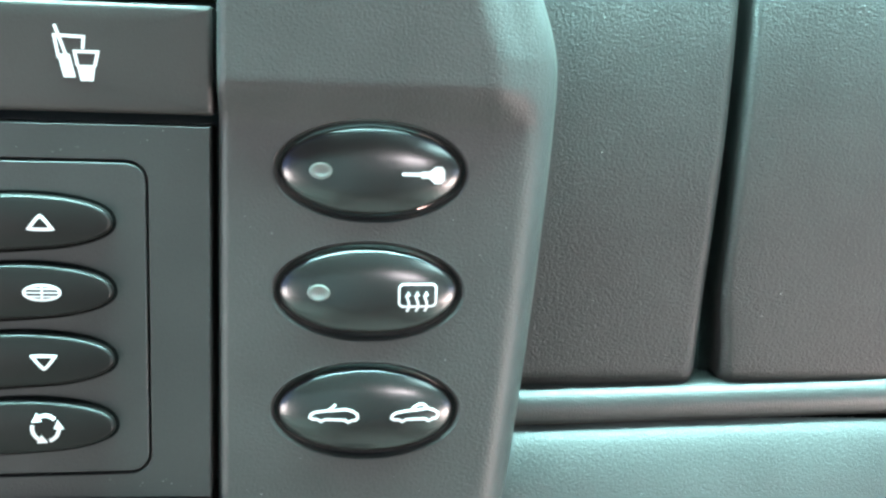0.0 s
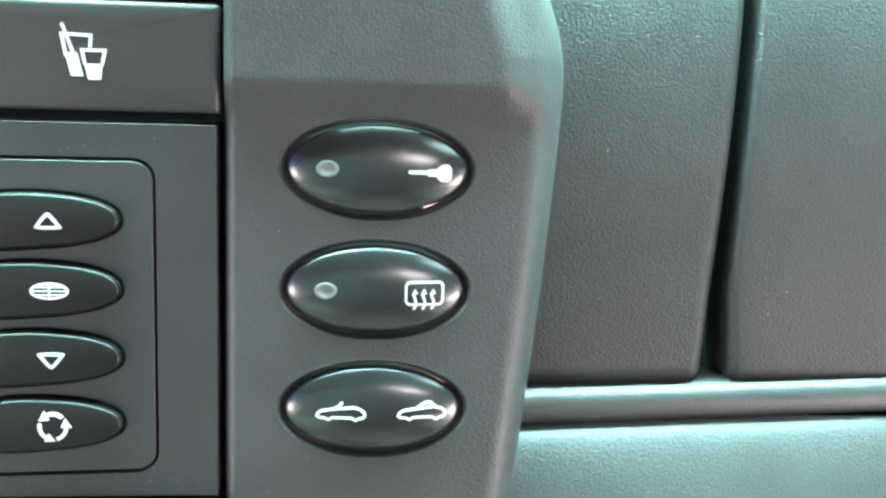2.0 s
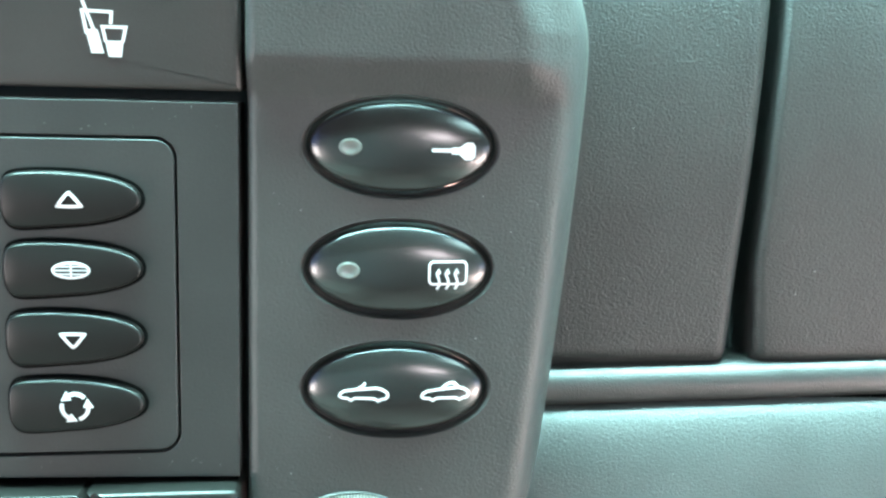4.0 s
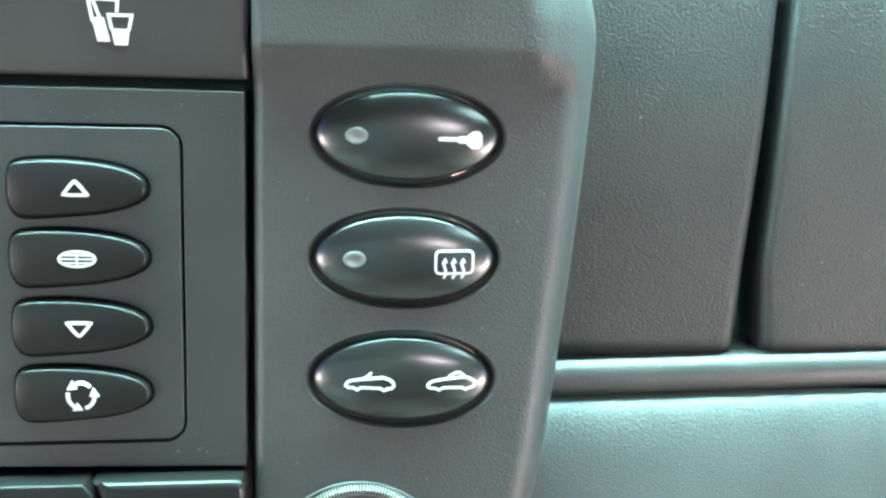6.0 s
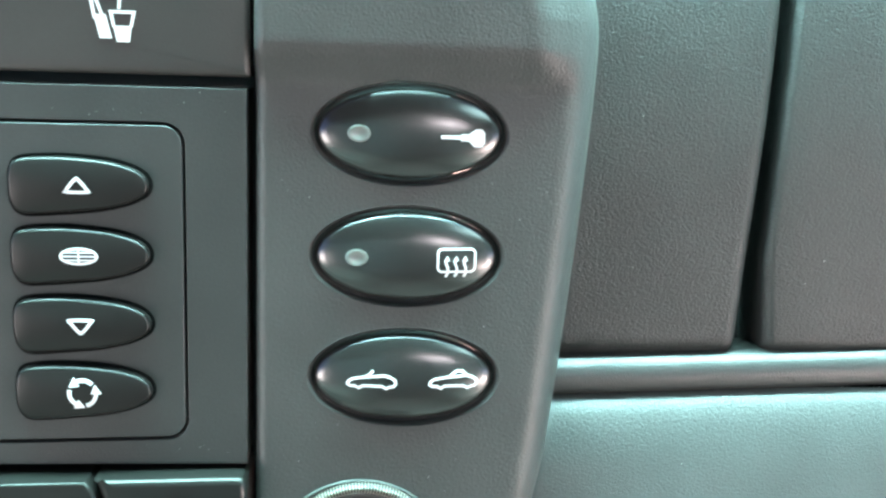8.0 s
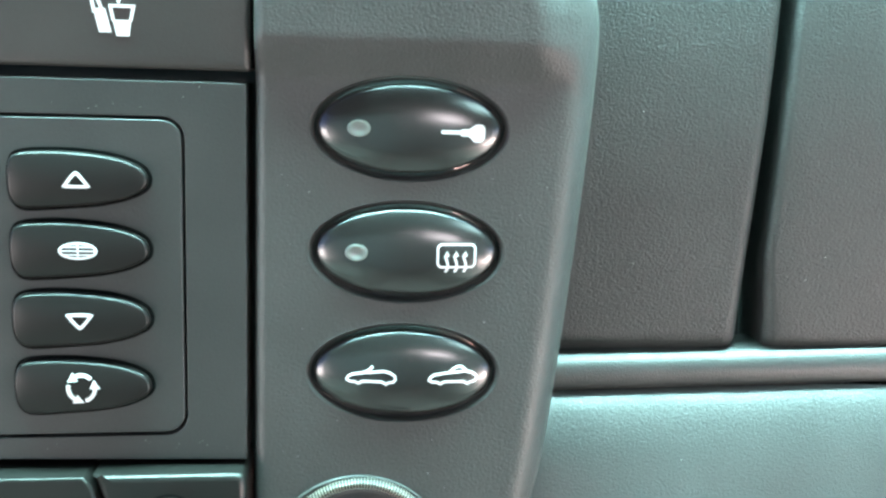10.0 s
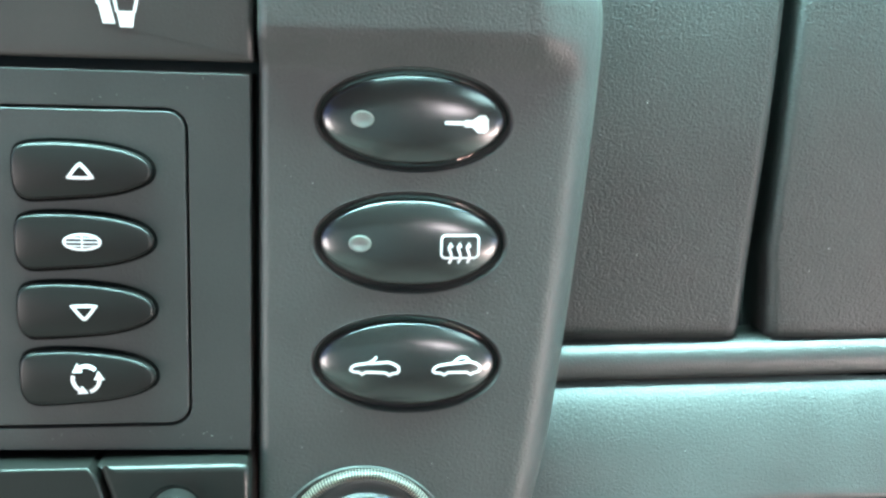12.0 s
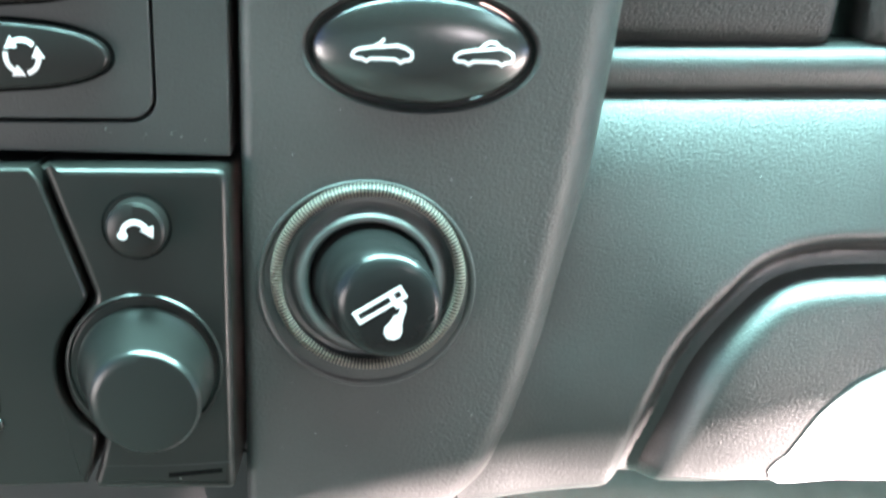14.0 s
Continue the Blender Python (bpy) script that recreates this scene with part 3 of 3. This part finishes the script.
    part("volume_knob", lathe(prof, vx, vz - 0.05, 96, shift=(0.25, -0.08)), TURNED, th, "smooth round black volume knob")
    slot = [(-7.02, -10.71), (-6.10, -10.60), (-6.10, -10.52), (-7.02, -10.63)]
    # The slot's shade is a flat black mark on the front.
    part("slot", shape(slot, lambda x, z: F), GAP_SHADE, th, "flat black mark painted as a small shaded slot")
    part("scored_line", stroke([(-8.2, -10.50), (-7.0, -10.48), (-5.95, -10.40)], 0.02, lambda x, z: F + 0.008), BLACK_FILL, th, "fine moulded line")


radio()
lone("lower_trim", plate([(-20, -16), (-5.86, -16), (-5.86, -11.08), (-20, -11.4)], 1.1, 1.18, 0.02), BLACK_FILL, (-13, 0, -16), "dark plastic trim below the radio", "trim", "", "structure")


# ---- passenger's side of the dashboard ----
PANEL = smooth_line([(-3.4, 1.44), (-2.5, 1.35), (-1.2, 1.26), (0.4, 1.18), (2.0, 1.15), (3.6, 1.20), (5.2, 1.36), (7.0, 1.70), (9.2, 2.3)], per=6)


def panel_depth(z):
    return lerp(PANEL, z)


SEAM = [(9.0, 5.15), (5.3, 4.96), (1.6, 4.75), (-1.1, 4.58), (-3.2, 4.50)]
GAP = [(9.0, 0.26), (1.6, 0.30), (-1.1, 0.36), (-2.2, 0.5), (-3.2, 0.62)]


def upper_side_panel():
    rows = []
    for z in np.arange(9.0, -3.36, -0.1):
        xs, y = lerp(SEAM, z), panel_depth(z)
        under = smooth01(-2.85, -3.3, z) * 0.25
        row = [(-0.6 + (xs - 0.3 + 0.6) * i / 40, y + under, z) for i in range(41)]
        for a in (15, 30, 45, 60, 75, 90):
            row.append((xs - 0.3 + 0.3 * math.sin(radians(a)), y + under + 0.3 * (1 - math.cos(radians(a))), z))
        row.append((xs, y + 1.6, z))
        rows.append(row)
    lone("side_panel", sheet(rows), LEATHER, (2, 2, -3), "dark green-grey leathercloth dashboard side panel", "dashboard panel", "", "structure")


def passenger_panel():
    rows = []
    for z in np.arange(9.0, -3.36, -0.1):
        xs, y = lerp(SEAM, z) + lerp(GAP, z), panel_depth(z)
        r = 0.20 + 0.10 * smooth01(-0.5, -2.8, z)
        under = smooth01(-2.85, -3.3, z) * 0.25
        row = [(xs, y + 1.6, z)]
        for a in (90, 75, 60, 45, 30, 15, 0):
            row.append((xs + r - r * math.sin(radians(a)), y + under + r * (1 - math.cos(radians(a))), z))
        row += [(xs + r + (24 - xs - r) * i / 30, y + under + 0.012 * (24 - xs) * (i / 30) ** 2 * 3, z) for i in range(1, 31)]
        rows.append(row)
    lone("passenger_panel", sheet(rows), LEATHER, (12, 2, -3), "dark green-grey leathercloth passenger airbag panel", "dashboard panel", "", "structure")


upper_side_panel()
passenger_panel()
# Black slab put behind the seam to darken its gap.
lone("seam_backing", box(3.5, 3.3, -4, 8, 3.5, 9), BLACK_FILL, (5, 3.3, -4), "black slab that keeps the panel seam's gap dark", "trim", "", "structure", False)


def rise(x):
    return 0.033 * (x - 0.7)


def trim_roll():
    prof = [(-3.18, 2.4), (-3.19, 1.78), (-3.23, 1.58), (-3.31, 1.42), (-3.42, 1.30), (-3.54, 1.24), (-3.67, 1.21), (-3.80, 1.23), (-3.93, 1.27), (-4.02, 1.33), (-4.08, 1.45), (-4.10, 1.7), (-4.1, 2.4)]
    rows = [[(x, y, z + rise(x)) for x in np.arange(-1.0, 24.1, 0.5)] for z, y in prof]
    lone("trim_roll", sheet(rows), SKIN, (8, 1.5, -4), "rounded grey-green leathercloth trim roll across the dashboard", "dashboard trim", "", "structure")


trim_roll()

LOWER = smooth_line([(-3.9, 1.75), (-4.08, 1.44), (-4.2, 1.29), (-4.42, 1.11), (-4.8, 0.88), (-5.3, 0.63), (-6.0, 0.34), (-6.8, 0.05), (-7.6, -0.17), (-8.5, -0.32), (-9.4, -0.38), (-10.2, -0.33), (-10.9, -0.2)], per=6)
ARCH = smooth_line([(14, -6.3), (7.5, -6.32), (5.37, -6.36), (4.2, -6.47), (3.24, -6.85), (2.33, -7.74), (1.72, -8.67), (1.32, -9.79), (0.96, -11.1), (0.8, -12.5)], per=5)
ARCH_ARRAY = np.array([((x + 3.5) * 0.982 - 3.5, (z + 1.4) * 0.982 - 1.4) for x, z in ARCH])


def arch_distance(x, z):
    """Distance to the arch: positive within it."""
    a, b = ARCH_ARRAY[:-1], ARCH_ARRAY[1:]
    d, p = b - a, np.array((x, z))
    t = np.clip(((p - a) * d).sum(1) / (d * d).sum(1), 0, 1)
    off = p - (a + d * t[:, None])
    k = int(np.argmin((off ** 2).sum(1)))
    side = d[k][0] * off[k][1] - d[k][1] * off[k][0]
    return math.copysign(math.hypot(*off[k]), side) - 0.33


def lower_surface(x, z):
    return lerp(LOWER, z - rise(x) * (0.6 + 0.4 * smooth01(-6.0, -4.5, z))) + 0.58 * smooth01(3.2, -1.0, x) * smooth01(-5.0, -8.5, z)


BOTTOM = -10.95


def lower_rows(x0, x1, step, extra, lift=0.0):
    rows = []
    zs = list(np.arange(-3.9, BOTTOM, -step))
    for z in zs:
        rows.append([(x, lower_surface(x, z) + extra(x, z), z) for x in np.arange(x0, x1, step)])
    for k in range(1, 15):
        a = math.pi / 2 * k / 12
        if k <= 12:
            z, y = BOTTOM - 0.64 * math.sin(a), 1.3 * (1 - math.cos(a))
        else:
            z, y = BOTTOM - 0.64 + 0.3 * (k - 12), 1.3 + 1.5 * (k - 12)
        rows.append([(x, lower_surface(x, BOTTOM) + y + extra(x, z), z + lift + (0.065 if x > 1 else 0.2) * (x - 1)) for x in np.arange(x0, x1, step)])
    return rows


def lower_panel():
    def fall(x, z):
        d = arch_distance(x, z)
        return 0.66 * smooth01(-0.42, 0.14, d) ** 1.4
    bm = sheet(lower_rows(-1.9, 11.0, 0.09, fall))
    gone = [f for f in bm.faces if arch_distance(f.calc_center_median().x, f.calc_center_median().z) > 0.46]
    bmesh.ops.delete(bm, geom=gone, context="FACES")
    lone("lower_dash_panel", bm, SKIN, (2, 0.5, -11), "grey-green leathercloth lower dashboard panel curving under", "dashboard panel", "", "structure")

    def swell(x, z):
        d = arch_distance(x, z) - 0.20
        return 0.12 + 0.85 * (1 - min(1.0, max(0.0, d) / 0.65)) ** 2.0
    bm = sheet(lower_rows(0.5, 11.0, 0.09, swell, 0.10))
    gone = [f for f in bm.faces if arch_distance(f.calc_center_median().x, f.calc_center_median().z) < 0.17]
    bmesh.ops.delete(bm, geom=gone, context="FACES")
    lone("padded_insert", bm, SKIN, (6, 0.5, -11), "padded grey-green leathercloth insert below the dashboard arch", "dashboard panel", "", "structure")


lower_panel()


# Black slab added to stop light showing through the panels' gaps.
lone("lower_backing", box(-1.8, 2.0, -11.0, 24, 2.2, -4.0), GAP_SHADE, (8, 2.1, -11), "black slab added to keep the gaps between the lower panels dark", "trim", "", "structure", False)


def pull_handle():
    th = thing("pull_handle", (6, 0, -10.5), "pale silver pull handle set into the padded insert", "handle")
    o = smooth_line([(9.5, -8.45), (7.4, -8.50), (5.9, -8.66), (5.33, -8.88), (5.0, -9.12), (4.6, -9.53), (4.32, -10.05), (4.12, -10.42), (3.94, -10.62), (3.96, -10.76), (4.6, -10.80), (9.5, -10.2)], False, 5)
    proud = lambda x, z: lower_surface(x, z) + 0.17
    part("grip", plate(o[::-1], -0.10, 1.2, 0.12, 5, None, proud), SILVER, th)
    # A flat dark strip gives the slit's shade.
    part("gap", stroke([p for p in o if 4.55 < p[0] < 5.4 and p[1] > -9.6], 0.10, lambda x, z: lower_surface(x, z) + 0.10), BLACK_FILL, th, "dark strip painted as the shaded slit above the grip")


pull_handle()

# ---- the cabin round it ----


def slab(name, x0, y0, z0, x1, y1, z1, mat, label, category):
    ob = new(name, finish(box(x0, y0, z0, x1, y1, z1), name, mat, False))
    return tagged(ob, label, category, "", "structure")


slab("floor", -0.8, -1.5, -0.04, 0.8, 0.6, 0.0, CARPET, "grey carpeted cabin floor", "floor")
slab("wall_front", -0.8, 0.45, 0.0, 0.8, 0.49, 0.75, LINING, "dark bulkhead behind the dashboard", "wall")
slab("wall_rear", -0.8, -1.5, 0.0, 0.8, -1.46, 1.05, LINING, "dark cabin rear wall", "wall")
slab("dash_top", -0.8, 0.22, 0.575, 0.8, 0.45, 0.6, LINING, "dark dashboard top", "dashboard panel")
# Unseen lining: darkens the rockers' upper reflections, cut open for the edge lamp.
dark_overhead = box(-0.8, -1.5, 1.05, 0.26, -0.12, 1.08, box(0.26, -1.5, 1.05, 0.8, -0.46, 1.08))
tagged(new("ceiling", finish(dark_overhead, "ceiling", LINING, False)), "unseen dark roof lining, cut open at the right for a lamp", "ceiling", "", "structure")
slab("wall_left", -0.8, -1.46, 0.0, -0.76, -1.05, 1.05, LINING, "dark cabin side lining behind the door opening", "wall")
# Unseen slab low on the right, added to keep the sun off the floor.
slab("floor_shade_slab", 0.76, -1.05, 0.0, 0.8, 0.45, 0.25, LINING, "unseen dark slab at sill height, added to keep sun off the floor", "door")
# Unseen slabs where the seats would be, added to bounce light at the console.
slab("bounce_slab_right", 0.17, -1.44, 0.0, 0.68, -0.27, 0.22, BOUNCE_CLOTH, "unseen brown-grey slab in the passenger seat's place, added to bounce light", "seat")
slab("bounce_slab_left", -0.74, -1.44, 0.0, -0.13, -0.30, 0.28, BOUNCE_CLOTH, "unseen brown-grey slab in the driver seat's place, added to bounce light", "seat")
# Unseen dark slabs added so the radio's face mirrors something dark.
slab("reflection_slab_left", -0.74, -0.92, 0.28, -0.05, -0.80, 0.88, LINING, "unseen dark slab in the driver backrest's place, added to darken reflections", "seat")
slab("reflection_slab_right", 0.17, -0.92, 0.28, 0.74, -0.80, 0.80, LINING, "unseen dark slab in the passenger backrest's place, added to darken reflections", "seat")
slab("wall_right", 0.76, -1.46, 0.0, 0.8, -1.05, 1.05, LINING, "dark cabin side lining behind the door opening", "wall")


def sun_bound():
    """An unseen panel added on the right: its lower edge bounds the console's sun."""
    pts = []
    for x, z in ((-3.9, -11.5), (3.0, -9.75)):
        p = CON @ (Vector((x, 0.2, z)) * CM)
        pts.append(p + SUN_FROM * ((0.78 - p.x) / SUN_FROM.x))
    d = (pts[1] - pts[0]) / (pts[1].y - pts[0].y)
    lo = [pts[0] + d * (y - pts[0].y) for y in (-1.05, 0.45)]
    bm = bmesh.new()
    ring = [bm.verts.new((x, q.y, z)) for x in (0.76, 0.80) for q, z in ((lo[0], lo[0].z), (lo[1], lo[1].z), (lo[1], 1.2), (lo[0], 1.2))]
    for q in ((0, 1, 2, 3), (7, 6, 5, 4), (0, 4, 5, 1), (1, 5, 6, 2), (2, 6, 7, 3), (3, 7, 4, 0)):
        bm.faces.new([ring[k] for k in q])
    ob = new("sun_bound_panel", finish(bm, "sun_bound_panel", LINING, False))
    tagged(ob, "unseen dark panel added to bound the sun on the console", "wall", "", "structure")


sun_bound()
slab("dash_body", -0.76, 0.40, 0.05, 0.76, 0.44, 0.57, CARPET, "dark body behind the dashboard panels", "dashboard panel")


# ---- dust ----
def dust():
    """Fine pale specks on the console, and a line of them where the trim roll meets the lower panel."""
    rng = random.Random(7)
    bm = bmesh.new()

    def speck(x, y, z, r):
        p = [bm.verts.new((x + r * a, y + r * b, z + r * c)) for a, b, c in ((1, 0, 0), (-1, 0, 0), (0, -1, 0), (0, 1, 0), (0, 0, 1), (0, 0, -1))]
        for a, b in ((0, 4), (4, 1), (1, 5), (5, 0)):
            bm.faces.new((p[a], p[b], p[2]))
            bm.faces.new((p[b], p[a], p[3]))

    for _ in range(70):
        x, z = rng.uniform(-5.4, 0.0), rng.uniform(-10.4, 2.2)
        clear = all(math.hypot((x - cx) / 2.0, (z - cz) / 1.1) > 1 for cx, cz in SWITCHES) and math.hypot(x - LIGHTER[0], z - LIGHTER[1]) > 2.1
        if clear and x < lerp(EDGE, z) - 0.9:
            speck(x, 0.0, z, rng.uniform(0.006, 0.016))
    for _ in range(60):
        x = rng.uniform(0.6, 8.5)
        z = -4.12 + rise(x) + rng.uniform(-0.05, 0.03)
        speck(x, 1.42, z, rng.uniform(0.006, 0.018))
    for _ in range(22):
        speck(rng.uniform(-9.8, -6.2), -0.012, rng.choice((rng.uniform(1.7, 2.3), rng.uniform(-4.9, -4.6))), rng.uniform(0.005, 0.012))
    lone("dust", bm, DUST, (0, 0, -5), "fine pale dust specks on the dark plastic", "dust", "", "stuff", False)


dust()
